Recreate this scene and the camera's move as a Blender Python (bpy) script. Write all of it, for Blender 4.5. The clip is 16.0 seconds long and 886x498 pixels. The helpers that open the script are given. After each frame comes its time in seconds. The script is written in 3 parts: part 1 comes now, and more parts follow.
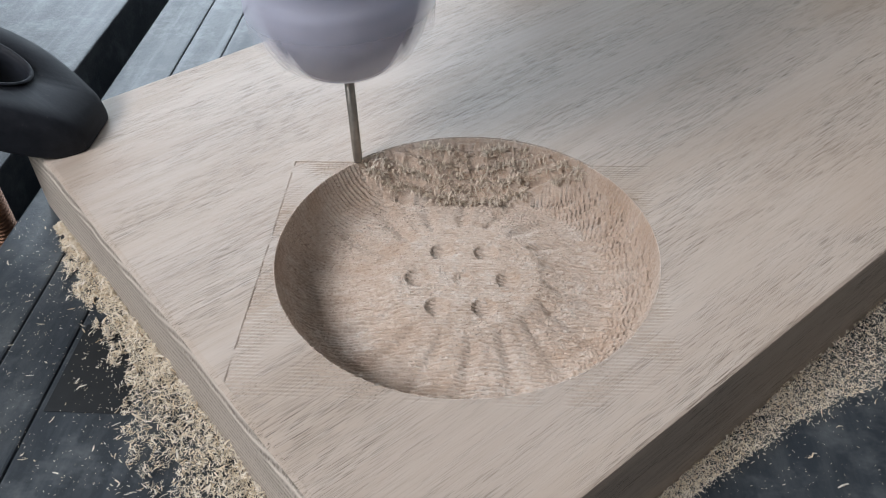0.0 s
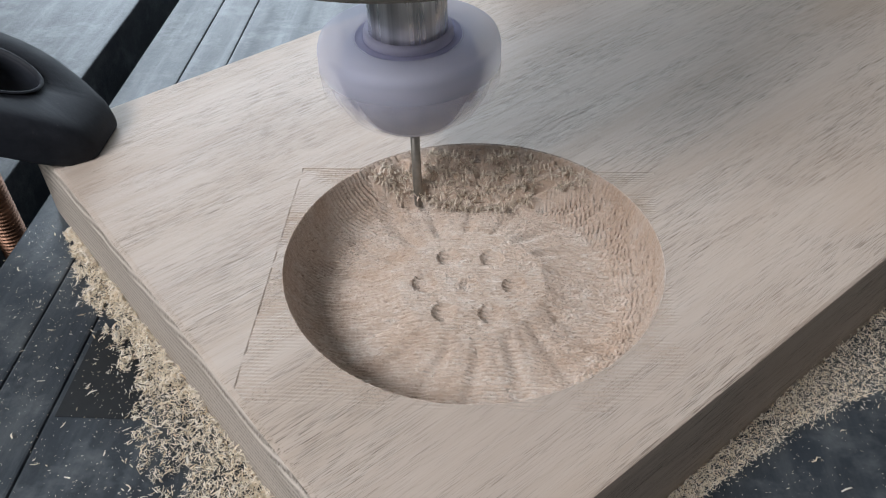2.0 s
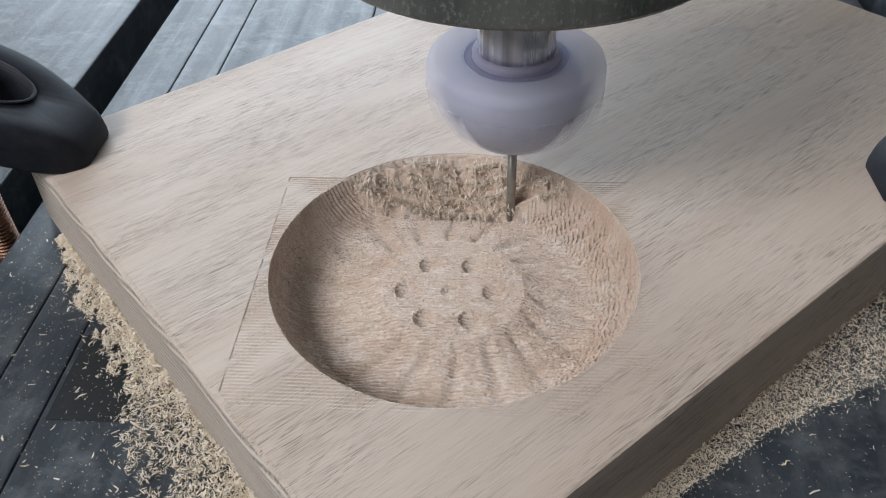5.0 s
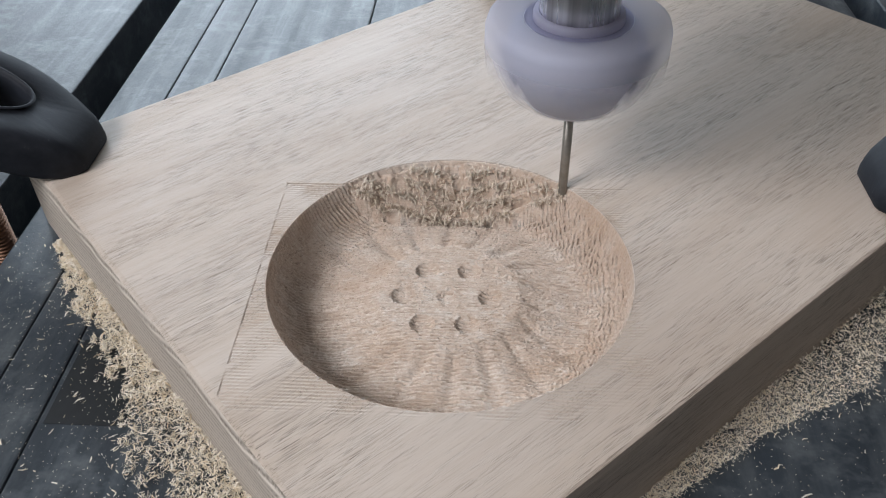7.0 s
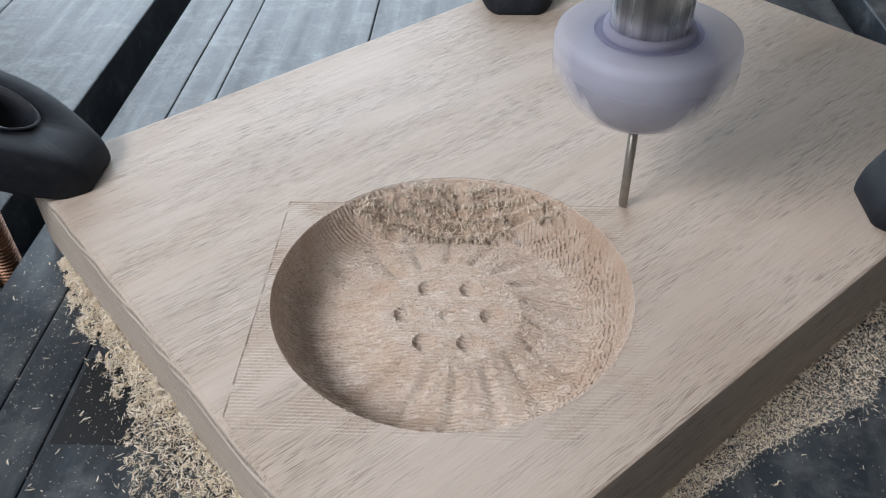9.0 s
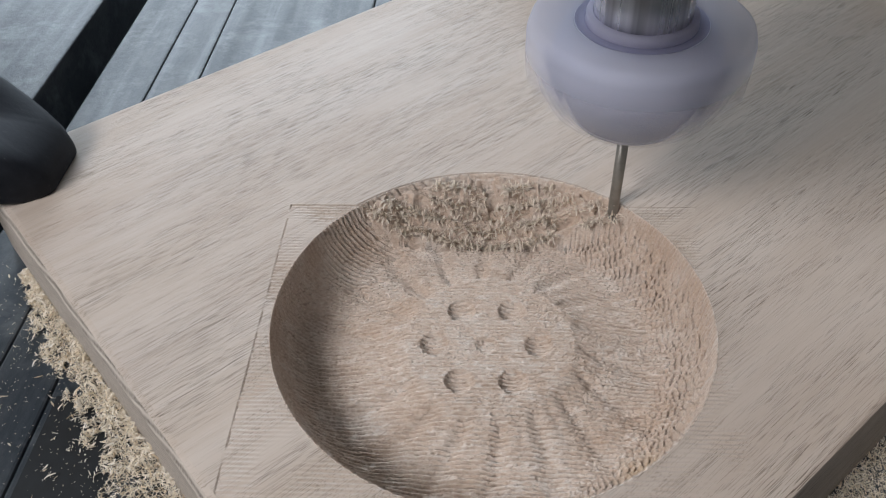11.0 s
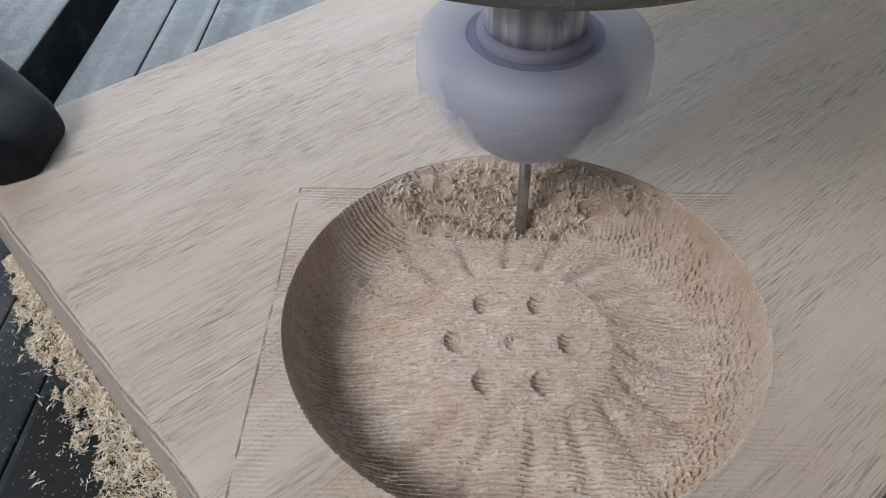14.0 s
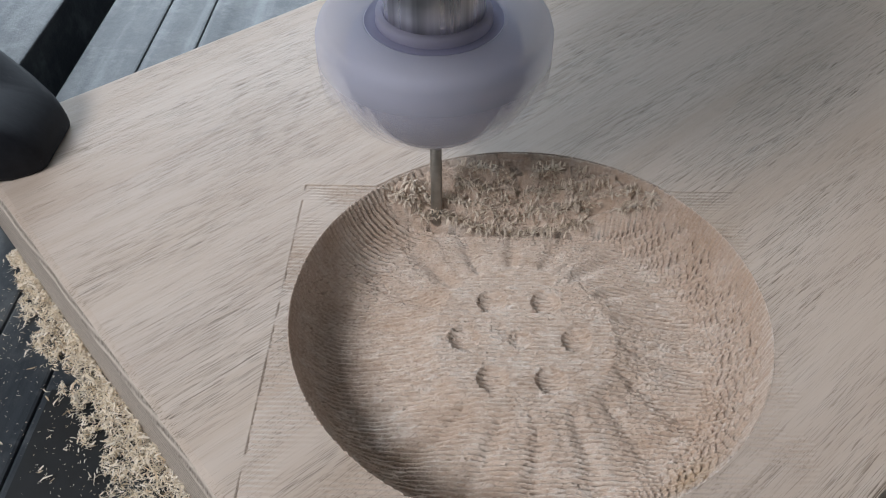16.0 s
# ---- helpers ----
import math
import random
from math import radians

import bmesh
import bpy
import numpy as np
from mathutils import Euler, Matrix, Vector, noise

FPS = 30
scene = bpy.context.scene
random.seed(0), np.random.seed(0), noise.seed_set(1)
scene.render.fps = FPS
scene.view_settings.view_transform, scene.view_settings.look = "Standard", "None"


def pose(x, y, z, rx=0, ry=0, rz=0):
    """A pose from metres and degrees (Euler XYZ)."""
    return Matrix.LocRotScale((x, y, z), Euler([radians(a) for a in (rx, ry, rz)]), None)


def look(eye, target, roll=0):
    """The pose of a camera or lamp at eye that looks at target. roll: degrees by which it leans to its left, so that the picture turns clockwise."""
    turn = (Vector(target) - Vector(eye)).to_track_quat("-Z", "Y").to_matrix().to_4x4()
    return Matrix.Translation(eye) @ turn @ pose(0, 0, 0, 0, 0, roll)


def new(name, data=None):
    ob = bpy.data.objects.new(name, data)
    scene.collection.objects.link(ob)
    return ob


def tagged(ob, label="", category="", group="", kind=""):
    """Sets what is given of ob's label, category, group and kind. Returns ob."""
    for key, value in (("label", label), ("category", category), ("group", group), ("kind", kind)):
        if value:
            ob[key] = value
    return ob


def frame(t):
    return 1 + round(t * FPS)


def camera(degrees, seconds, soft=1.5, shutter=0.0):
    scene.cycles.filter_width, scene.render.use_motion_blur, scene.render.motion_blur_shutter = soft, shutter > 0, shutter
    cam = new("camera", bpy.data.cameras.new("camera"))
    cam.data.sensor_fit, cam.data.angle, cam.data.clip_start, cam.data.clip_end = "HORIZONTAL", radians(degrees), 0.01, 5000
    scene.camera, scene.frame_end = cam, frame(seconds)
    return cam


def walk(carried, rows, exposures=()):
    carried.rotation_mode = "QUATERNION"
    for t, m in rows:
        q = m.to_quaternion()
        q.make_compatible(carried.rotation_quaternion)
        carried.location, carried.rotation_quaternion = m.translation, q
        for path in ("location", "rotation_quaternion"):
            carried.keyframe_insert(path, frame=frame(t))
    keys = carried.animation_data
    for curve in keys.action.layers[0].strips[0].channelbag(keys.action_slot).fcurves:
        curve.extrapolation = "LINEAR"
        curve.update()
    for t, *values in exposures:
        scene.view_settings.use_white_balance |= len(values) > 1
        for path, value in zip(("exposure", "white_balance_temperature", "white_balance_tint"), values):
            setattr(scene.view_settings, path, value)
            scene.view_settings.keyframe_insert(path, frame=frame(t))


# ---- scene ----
cam = camera(56.0, 16.0, soft=1.1)
PATH = [
    (0, (0.009, -0.195, 0.21), (-0.114, 1.289, -1.124), -1.9),
    (0.5, (0.009, -0.196, 0.211), (-0.117, 1.288, -1.124), -2.0),
    (1, (0.009, -0.196, 0.211), (-0.119, 1.289, -1.123), -2.0),
    (1.5, (0.008, -0.196, 0.213), (-0.118, 1.289, -1.121), -2.0),
    (2, (0.008, -0.196, 0.213), (-0.122, 1.29, -1.119), -2.2),
    (2.5, (0.009, -0.197, 0.214), (-0.118, 1.291, -1.116), -2.1),
    (3, (0.01, -0.199, 0.215), (-0.123, 1.293, -1.111), -2.1),
    (3.5, (0.009, -0.2, 0.217), (-0.119, 1.293, -1.107), -1.9),
    (4, (0.011, -0.201, 0.219), (-0.116, 1.292, -1.106), -1.9),
    (6.5, (0.014, -0.199, 0.217), (-0.1, 1.302, -1.1), -1.5),
    (7, (0.013, -0.202, 0.22), (-0.098, 1.302, -1.095), -1.4),
    (7.5, (0.012, -0.203, 0.223), (-0.095, 1.301, -1.09), -1.3),
    (8, (0.013, -0.204, 0.224), (-0.095, 1.303, -1.087), -1.3),
    (8.5, (0.013, -0.204, 0.224), (-0.098, 1.303, -1.086), -1.5),
    (9, (0.012, -0.201, 0.226), (-0.096, 1.308, -1.082), -1.6),
    (9.5, (0.011, -0.194, 0.223), (-0.097, 1.315, -1.086), -1.7),
    (9.7, (0.008, -0.189, 0.222), (-0.096, 1.316, -1.091), -1.7),
    (11.8, (-0.004, -0.138, 0.19), (-0.103, 1.288, -1.209), -2.3),
    (12, (-0.005, -0.136, 0.187), (-0.106, 1.297, -1.206), -2.4),
    (12.5, (-0.007, -0.132, 0.185), (-0.104, 1.295, -1.212), -2.1),
    (13, (-0.009, -0.134, 0.192), (-0.093, 1.283, -1.217), -1.7),
    (13.5, (-0.011, -0.136, 0.193), (-0.096, 1.279, -1.219), -1.7),
    (14, (-0.013, -0.138, 0.192), (-0.081, 1.282, -1.215), -1.0),
    (14.5, (-0.014, -0.136, 0.193), (-0.079, 1.273, -1.225), -0.8),
    (15, (-0.015, -0.137, 0.196), (-0.074, 1.273, -1.221), -0.6),
    (15.5, (-0.016, -0.138, 0.198), (-0.065, 1.265, -1.227), -0.3),
    (16, (-0.016, -0.138, 0.195), (-0.068, 1.265, -1.229), -0.3),
]
walk(cam, [(t, look(eye, target, roll)) for t, eye, target, roll in PATH],
     exposures=[(0, -0.45), (9.5, -0.45), (12, -0.72), (16, -0.64)])

# ---- light and exposure ----
world = bpy.data.worlds.new("world")
scene.world = world
world.use_nodes = True
sky_node = world.node_tree.nodes.new("ShaderNodeTexSky")
sky_node.sky_type = "NISHITA"
sky_node.sun_disc = False
sky_node.sun_elevation, sky_node.sun_rotation = radians(40), radians(-60)
world.node_tree.links.new(sky_node.outputs[0], world.node_tree.nodes["Background"].inputs[0])
world.node_tree.nodes["Background"].inputs[1].default_value = 0.08


def window_light(name, eye, target, wide, high, watts, colour):
    data = bpy.data.lights.new(name, "AREA")
    data.shape, data.size, data.size_y, data.energy, data.color = "RECTANGLE", wide, high, watts, colour
    ob = new(name, data)
    ob.matrix_world = look(eye, target)
    return ob


ROOM = dict(x0=-0.82, x1=1.5, y0=-1.6, y1=0.95, z0=-0.85, z1=1.85)
window_light("daylight_left", (ROOM["x0"] - 0.02, -0.66, 1.05), (0.0, 0.0, 0.04), 0.60, 0.56, 33, (0.965, 0.965, 1.0))
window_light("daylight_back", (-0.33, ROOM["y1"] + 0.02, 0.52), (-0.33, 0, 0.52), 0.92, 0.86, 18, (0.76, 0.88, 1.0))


# ---- materials ----
class Mat:
    """Small helper round a node material."""

    def __init__(self, name, rough=0.6, metal=0.0, colour=(0.5, 0.5, 0.5)):
        self.m = bpy.data.materials.new(name)
        self.m.use_nodes = True
        self.t = self.m.node_tree
        self.p = self.t.nodes["Principled BSDF"]
        self.p.inputs["Roughness"].default_value = rough
        self.p.inputs["Metallic"].default_value = metal
        self.p.inputs["Base Color"].default_value = (*colour, 1)

    def node(self, kind, **values):
        n = self.t.nodes.new(kind)
        for key, value in values.items():
            n.inputs[key].default_value = value
        return n

    def link(self, a, b):
        self.t.links.new(a, b)

    def coords(self, scale=(1, 1, 1), turn=0.0, kind="Object"):
        c = self.node("ShaderNodeTexCoord")
        m1 = self.node("ShaderNodeMapping", Rotation=(0, 0, radians(turn)))
        m2 = self.node("ShaderNodeMapping", Scale=scale)
        self.link(c.outputs[kind], m1.inputs["Vector"])
        self.link(m1.outputs[0], m2.inputs["Vector"])
        return m2.outputs[0]

    def noise(self, vec, scale=1.0, detail=3.0, rough=0.55):
        n = self.node("ShaderNodeTexNoise", Scale=scale, Detail=detail, Roughness=rough)
        self.link(vec, n.inputs["Vector"])
        return n.outputs["Fac"]

    def ramp(self, fac, stops):
        n = self.node("ShaderNodeValToRGB")
        e = n.color_ramp.elements
        while len(e) < len(stops):
            e.new(0.5)
        for el, (pos, col) in zip(e, stops):
            el.position = pos
            el.color = (*col, 1) if len(col) == 3 else col
        self.link(fac, n.inputs[0])
        return n.outputs[0]

    def mix(self, fac, a, b, mode="MIX"):
        n = self.node("ShaderNodeMix")
        n.data_type, n.blend_type = "RGBA", mode
        for src, sock in ((fac, n.inputs[0]), (a, n.inputs[6]), (b, n.inputs[7])):
            if isinstance(src, (int, float)):
                sock.default_value = src
            elif isinstance(src, tuple):
                sock.default_value = (*src, 1)
            else:
                self.link(src, sock)
        return n.outputs[2]

    def math(self, op, a, b=0.0):
        n = self.node("ShaderNodeMath")
        n.operation = op
        for src, sock in ((a, n.inputs[0]), (b, n.inputs[1])):
            if isinstance(src, (int, float)):
                sock.default_value = src
            else:
                self.link(src, sock)
        return n.outputs[0]

    def colour(self, out):
        self.link(out, self.p.inputs["Base Color"])

    def rough(self, out):
        self.link(out, self.p.inputs["Roughness"])

    def thin(self, share, colour):
        """Lets part of the light through, as thin shavings do."""
        t = self.node("ShaderNodeBsdfTranslucent")
        t.inputs["Color"].default_value = (*colour, 1)
        mix = self.node("ShaderNodeMixShader")
        mix.inputs[0].default_value = share
        out = self.t.nodes["Material Output"]
        self.link(self.p.outputs[0], mix.inputs[1])
        self.link(t.outputs[0], mix.inputs[2])
        self.link(mix.outputs[0], out.inputs["Surface"])

    def bump(self, out, strength, distance):
        n = self.node("ShaderNodeBump", Strength=strength, Distance=distance)
        self.link(out, n.inputs["Height"])
        self.link(n.outputs[0], self.p.inputs["Normal"])


def g(v):
    return (v, v, v)


def pore_lines(m, along, across, low, high):
    """Short dark vessel lines that run with the grain."""
    lines = m.noise(m.coords((along, across, across), turn=-42.4), 1.0, 1.5, 0.5)
    where = m.noise(m.coords((16, 70, 70), turn=-42.4), 1.0, 2)
    return m.math("MULTIPLY", m.ramp(lines, [(low, g(0.0)), (high, g(1.0))]), m.ramp(where, [(0.36, g(0.15)), (0.58, g(1.0))]))


def wood_material():
    m = Mat("pale_open_grained_wood", rough=0.55)
    bands = m.noise(m.coords((2.2, 34, 34), turn=-42.4), 1.0, 3)
    base = m.ramp(bands, [(0.3, (0.44, 0.35, 0.28)), (0.5, (0.50, 0.42, 0.358)), (0.72, (0.465, 0.388, 0.333))])
    streak = m.noise(m.coords((7, 420, 420), turn=-42.4), 1.0, 4, 0.65)
    base = m.mix(m.ramp(streak, [(0.40, g(0.0)), (0.72, g(0.38))]), base, (0.40, 0.315, 0.25))
    fine = pore_lines(m, 110, 4300, 0.55, 0.63)
    coarse = pore_lines(m, 100, 3300, 0.635, 0.665)
    base = m.mix(m.math("MULTIPLY", fine, 0.78), base, (0.23, 0.19, 0.145))
    base = m.mix(m.math("MULTIPLY", coarse, 0.92), base, (0.15, 0.115, 0.085))
    stain = m.noise(m.coords((7, 16, 16), turn=-42.4), 1.0, 3)
    base = m.mix(m.ramp(stain, [(0.50, g(0.0)), (0.72, g(0.45))]), base, (0.38, 0.28, 0.205))
    m.colour(base)
    height = m.math("SUBTRACT", m.math("MULTIPLY", streak, 0.4), m.math("ADD", m.math("MULTIPLY", fine, 0.6), coarse))
    m.bump(height, 0.55, 0.0003)
    m.rough(m.ramp(streak, [(0.3, g(0.42)), (0.7, g(0.58))]))
    return m.m


def end_material():
    """End grain: wavy growth bands that run along the face, cut into fine saw teeth."""
    m = Mat("sawn_end_grain", rough=0.8)
    drift = m.noise(m.coords((16, 16, 30), turn=-42.4), 1.0, 2)
    place = m.node("ShaderNodeSeparateXYZ")
    m.link(m.coords((1, 1, 1), turn=-42.4), place.inputs[0])
    phase = m.math("ADD", m.math("MULTIPLY", place.outputs["Z"], 2300.0), m.math("MULTIPLY", place.outputs["Y"], 260.0))
    phase = m.math("ADD", phase, m.math("MULTIPLY", drift, 26.0))
    wave = m.math("ADD", m.math("MULTIPLY", m.math("SINE", phase), 0.5), 0.5)
    teeth = m.noise(m.coords((300, 1500, 500), turn=-42.4), 1.0, 3, 0.6)
    fuzz = m.noise(m.coords((900, 2600, 2600), turn=-42.4), 1.0, 3, 0.7)
    cut = m.math("MULTIPLY", wave, m.ramp(teeth, [(0.40, g(0.15)), (0.60, g(1.0))]))
    base = m.ramp(m.noise(m.coords((12, 12, 90), turn=-42.4), 1.0, 3), [(0.3, (0.52, 0.45, 0.385)), (0.7, (0.64, 0.565, 0.495))])
    base = m.mix(m.math("MULTIPLY", cut, 0.8), base, (0.24, 0.205, 0.165))
    base = m.mix(m.ramp(fuzz, [(0.55, g(0.0)), (0.75, g(0.5))]), base, (0.68, 0.60, 0.52))
    m.colour(base)
    m.bump(m.math("SUBTRACT", m.math("MULTIPLY", fuzz, 0.6), cut), 1.0, 0.0007)
    return m.m


def cut_material(name="freshly_milled_wood", warm=0.0, thin=0.0, pale=0.0):
    """Freshly milled wood: the same grain, fuzzier and a little warmer."""
    m = Mat(name, rough=0.64)
    bands = m.noise(m.coords((3, 40, 40), turn=-42.4), 1.0, 3)
    base = m.ramp(bands, [(0.3, (0.66, 0.53, 0.435)), (0.5, (0.75, 0.62, 0.525)), (0.72, (0.70, 0.585, 0.50))])
    fuzz = m.noise(m.coords((400, 1700, 1200)), 1.0, 4, 0.75)
    base = m.mix(m.ramp(fuzz, [(0.46, g(0.0)), (0.64, g(0.8))]), base, (0.90, 0.82, 0.745))
    base = m.mix(m.ramp(fuzz, [(0.30, g(0.7)), (0.44, g(0.0))]), base, (0.36, 0.26, 0.19))
    dusty = m.noise(m.coords((90, 130, 90)), 1.0, 4, 0.7)
    base = m.mix(m.ramp(dusty, [(0.50, g(0.0)), (0.66, g(0.55))]), base, (0.92, 0.86, 0.80))
    base = m.mix(m.math("MULTIPLY", pore_lines(m, 260, 1700, 0.60, 0.68), 0.6), base, (0.30, 0.20, 0.135))
    red = m.noise(m.coords((30, 60, 60), turn=-42.4), 1.0, 3)
    base = m.mix(m.ramp(red, [(0.48, g(warm)), (0.70, g(0.34 + warm))]), base, (0.56, 0.385, 0.265))
    resin = m.node("ShaderNodeVectorMath")
    resin.operation = "DISTANCE"
    m.link(m.coords(), resin.inputs[0])
    resin.inputs[1].default_value = (0.041, -0.043, 0.019)
    near = m.math("SUBTRACT", m.math("ADD", resin.outputs["Value"], m.math("MULTIPLY", m.noise(m.coords((220, 220, 220)), 1.0, 3), 0.010)), 0.005)
    base = m.mix(m.ramp(near, [(0.004, g(0.6)), (0.010, g(0.0))]), base, (0.62, 0.43, 0.20))
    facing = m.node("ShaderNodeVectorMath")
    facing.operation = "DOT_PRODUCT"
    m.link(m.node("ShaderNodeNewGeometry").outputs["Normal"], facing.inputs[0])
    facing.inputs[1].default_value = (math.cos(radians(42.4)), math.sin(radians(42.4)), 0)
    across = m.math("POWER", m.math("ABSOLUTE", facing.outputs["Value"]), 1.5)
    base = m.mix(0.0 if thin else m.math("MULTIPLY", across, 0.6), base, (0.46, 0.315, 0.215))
    if pale:
        base = m.mix(pale, base, (0.94, 0.84, 0.72))
    m.colour(base)
    m.bump(fuzz, 1.0, 0.0010)
    if thin:
        m.thin(thin, (0.90, 0.80, 0.66))
    return m.m


def chip_material():
    m = Mat("wood_chips", rough=0.8)
    info = m.node("ShaderNodeNewGeometry")
    base = m.ramp(info.outputs["Random Per Island"], [(0.0, (0.66, 0.51, 0.34)), (0.12, (0.83, 0.73, 0.57)), (0.6, (0.91, 0.84, 0.72)), (1.0, (0.95, 0.91, 0.84))])
    m.colour(base)
    m.thin(0.3, (0.80, 0.70, 0.54))
    return m.m


def bed_material():
    m = Mat("dusty_dark_grey_bed", rough=0.42)
    cloud = m.noise(m.coords((14, 5, 9)), 1.0, 4, 0.6)
    base = m.ramp(cloud, [(0.3, (0.011, 0.016, 0.023)), (0.7, (0.030, 0.039, 0.050))])
    wiped = m.noise(m.coords((95, 4, 20)), 1.0, 4, 0.6)
    base = m.mix(m.ramp(wiped, [(0.52, g(0.0)), (0.72, g(0.3))]), base, (0.15, 0.17, 0.185))
    film = m.noise(m.coords((60, 25, 40)), 1.0, 5, 0.7)
    base = m.mix(m.ramp(film, [(0.46, g(0.0)), (0.75, g(0.4))]), base, (0.16, 0.175, 0.18))
    smear = m.noise(m.coords((22, 30, 30)), 1.0, 5, 0.75)
    base = m.mix(m.ramp(smear, [(0.52, g(0.0)), (0.66, g(0.35))]), base, (0.20, 0.22, 0.23))
    dust = m.noise(m.coords((900, 900, 900)), 1.0, 2, 0.6)
    base = m.mix(m.ramp(dust, [(0.66, g(0.0)), (0.78, g(0.3))]), base, (0.34, 0.31, 0.26))
    m.p.inputs["Specular IOR Level"].default_value = 0.5
    m.colour(base)
    m.rough(m.ramp(wiped, [(0.35, g(0.50)), (0.7, g(0.32))]))
    m.bump(m.math("ADD", m.noise(m.coords((420, 260, 400)), 1.0, 5, 0.7), m.math("MULTIPLY", wiped, 0.6)), 0.45, 0.0005)
    return m.m


def plastic_material():
    m = Mat("scuffed_black_plastic", rough=0.45, colour=(0.012, 0.013, 0.016))
    scuff = m.noise(m.coords((120, 300, 200)), 1.0, 5, 0.7)
    m.colour(m.ramp(scuff, [(0.35, (0.009, 0.011, 0.016)), (0.66, (0.018, 0.021, 0.028)), (0.80, (0.085, 0.083, 0.078))]))
    m.rough(m.ramp(scuff, [(0.3, g(0.55)), (0.8, g(0.75))]))
    m.p.inputs["Specular IOR Level"].default_value = 0.22
    m.bump(scuff, 0.25, 0.0004)
    return m.m


def plain(name, colour, rough=0.6, metal=0.0, vary=0.25, scale=60.0):
    m = Mat(name, rough=rough, metal=metal)
    n = m.noise(m.coords((scale,) * 3), 1.0, 4)
    dark = tuple(c * (1 - vary) for c in colour)
    lite = tuple(min(1, c * (1 + vary)) for c in colour)
    m.colour(m.ramp(n, [(0.3, dark), (0.7, lite)]))
    return m.m


def spindle_material():
    m = Mat("black_speckled_paint", rough=0.4)
    spots = m.noise(m.coords((800, 800, 600)), 1.0, 3, 0.65)
    # upright reflection streaks, painted into the base colour
    streak = m.noise(m.coords((60, 60, 6)), 1.0, 3)
    base = m.ramp(streak, [(0.35, (0.045, 0.05, 0.046)), (0.7, (0.105, 0.11, 0.10))])
    m.colour(m.mix(m.ramp(spots, [(0.54, g(0.0)), (0.72, g(0.35))]), base, (0.34, 0.35, 0.31)))
    m.bump(spots, 0.3, 0.0005)
    return m.m


def steel_material():
    """Turned steel; upright bright and dark reflections are painted in as streaks."""
    m = Mat("polished_steel", rough=0.24, metal=1.0)
    streak = m.noise(m.coords((190, 190, 3)), 1.0, 3, 0.6)
    m.colour(m.ramp(streak, [(0.32, (0.36, 0.36, 0.37)), (0.50, (0.62, 0.62, 0.63)), (0.66, (0.95, 0.95, 0.96))]))
    m.rough(m.ramp(streak, [(0.3, g(0.42)), (0.7, g(0.18))]))
    return m.m


def blur_material(name, colour, low, high, top_alpha, low_alpha):
    """Milky lilac plastic that whirls too fast to be solid: thinner towards its lower end."""
    m = Mat(name, rough=0.9, colour=colour)
    m.p.inputs["Specular IOR Level"].default_value = 0.08
    c = m.node("ShaderNodeTexCoord")
    s = m.node("ShaderNodeSeparateXYZ")
    m.link(c.outputs["Object"], s.inputs[0])
    r = m.node("ShaderNodeMapRange")
    r.interpolation_type = "SMOOTHSTEP"
    for key, value in (("From Min", low), ("From Max", high), ("To Min", low_alpha), ("To Max", top_alpha)):
        r.inputs[key].default_value = value
    m.link(s.outputs["Z"], r.inputs["Value"])
    m.thin(0.45, colour)
    body = m.t.nodes["Material Output"].inputs["Surface"].links[0].from_socket
    clear = m.node("ShaderNodeBsdfTransparent")
    mix = m.node("ShaderNodeMixShader")
    m.link(r.outputs[0], mix.inputs[0])
    m.link(clear.outputs[0], mix.inputs[1])
    m.link(body, mix.inputs[2])
    m.link(mix.outputs[0], m.t.nodes["Material Output"].inputs["Surface"])
    return m.m


WOOD = wood_material()
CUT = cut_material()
END = end_material()
# torn base browned: the shade between the curls is put into its colour
TORN = cut_material("torn_wood_shade_browned", 0.22)
FIBRE = cut_material("torn_wood_fibre", 0.0, 0.2, 0.8)
CHIP = chip_material()
BED = bed_material()
PLASTIC = plastic_material()
SPINDLE = spindle_material()
STEEL = steel_material()
BIT = plain("dull_carbide", (0.30, 0.28, 0.25), 0.38, 0.8, 0.15, 300)
COPPER = plain("brown_coppered_steel", (0.20, 0.105, 0.065), 0.5, 0.6, 0.35, 160)
BLACK = plain("black_slot_shade", (0.006, 0.006, 0.007), 0.8, 0.0, 0.3, 80)
CEILING = plain("grey_ceiling_boards", (0.34, 0.335, 0.32), 0.9, 0.0, 0.04, 3)
DARK_WALL = plain("low_fill_wall", (0.27, 0.255, 0.24), 0.9, 0.0, 0.08, 3)
CLEAN = plain("clean_dark_bed", (0.006, 0.008, 0.010), 0.75, 0.0, 0.3, 200)
WALL = plain("pale_wall_paint", (0.50, 0.48, 0.45), 0.9, 0.0, 0.06, 3)
FLOOR = plain("concrete_floor", (0.16, 0.16, 0.155), 0.85, 0.0, 0.2, 6)
FRAME_PAINT = plain("white_window_paint", (0.75, 0.75, 0.74), 0.5, 0.0, 0.05, 20)
VANE = blur_material("whirling_lilac_shroud", (0.62, 0.63, 0.74), 0.0500, 0.0665, 0.44, 0.0)
CORE = blur_material("milky_lilac_hub", (0.72, 0.74, 0.84), 0.0415, 0.058, 0.90, 0.40)
HUB = blur_material("lilac_plastic_vanes", (0.76, 0.77, 0.86), 0.041, 0.062, 0.20, 0.12)
BOSS = blur_material("pale_lilac_boss", (0.86, 0.86, 0.89), 0.0395, 0.0426, 0.45, 0.92)
RING = blur_material("pale_lilac_ring", (0.72, 0.71, 0.84), 0.06, 0.08, 0.85, 0.85)
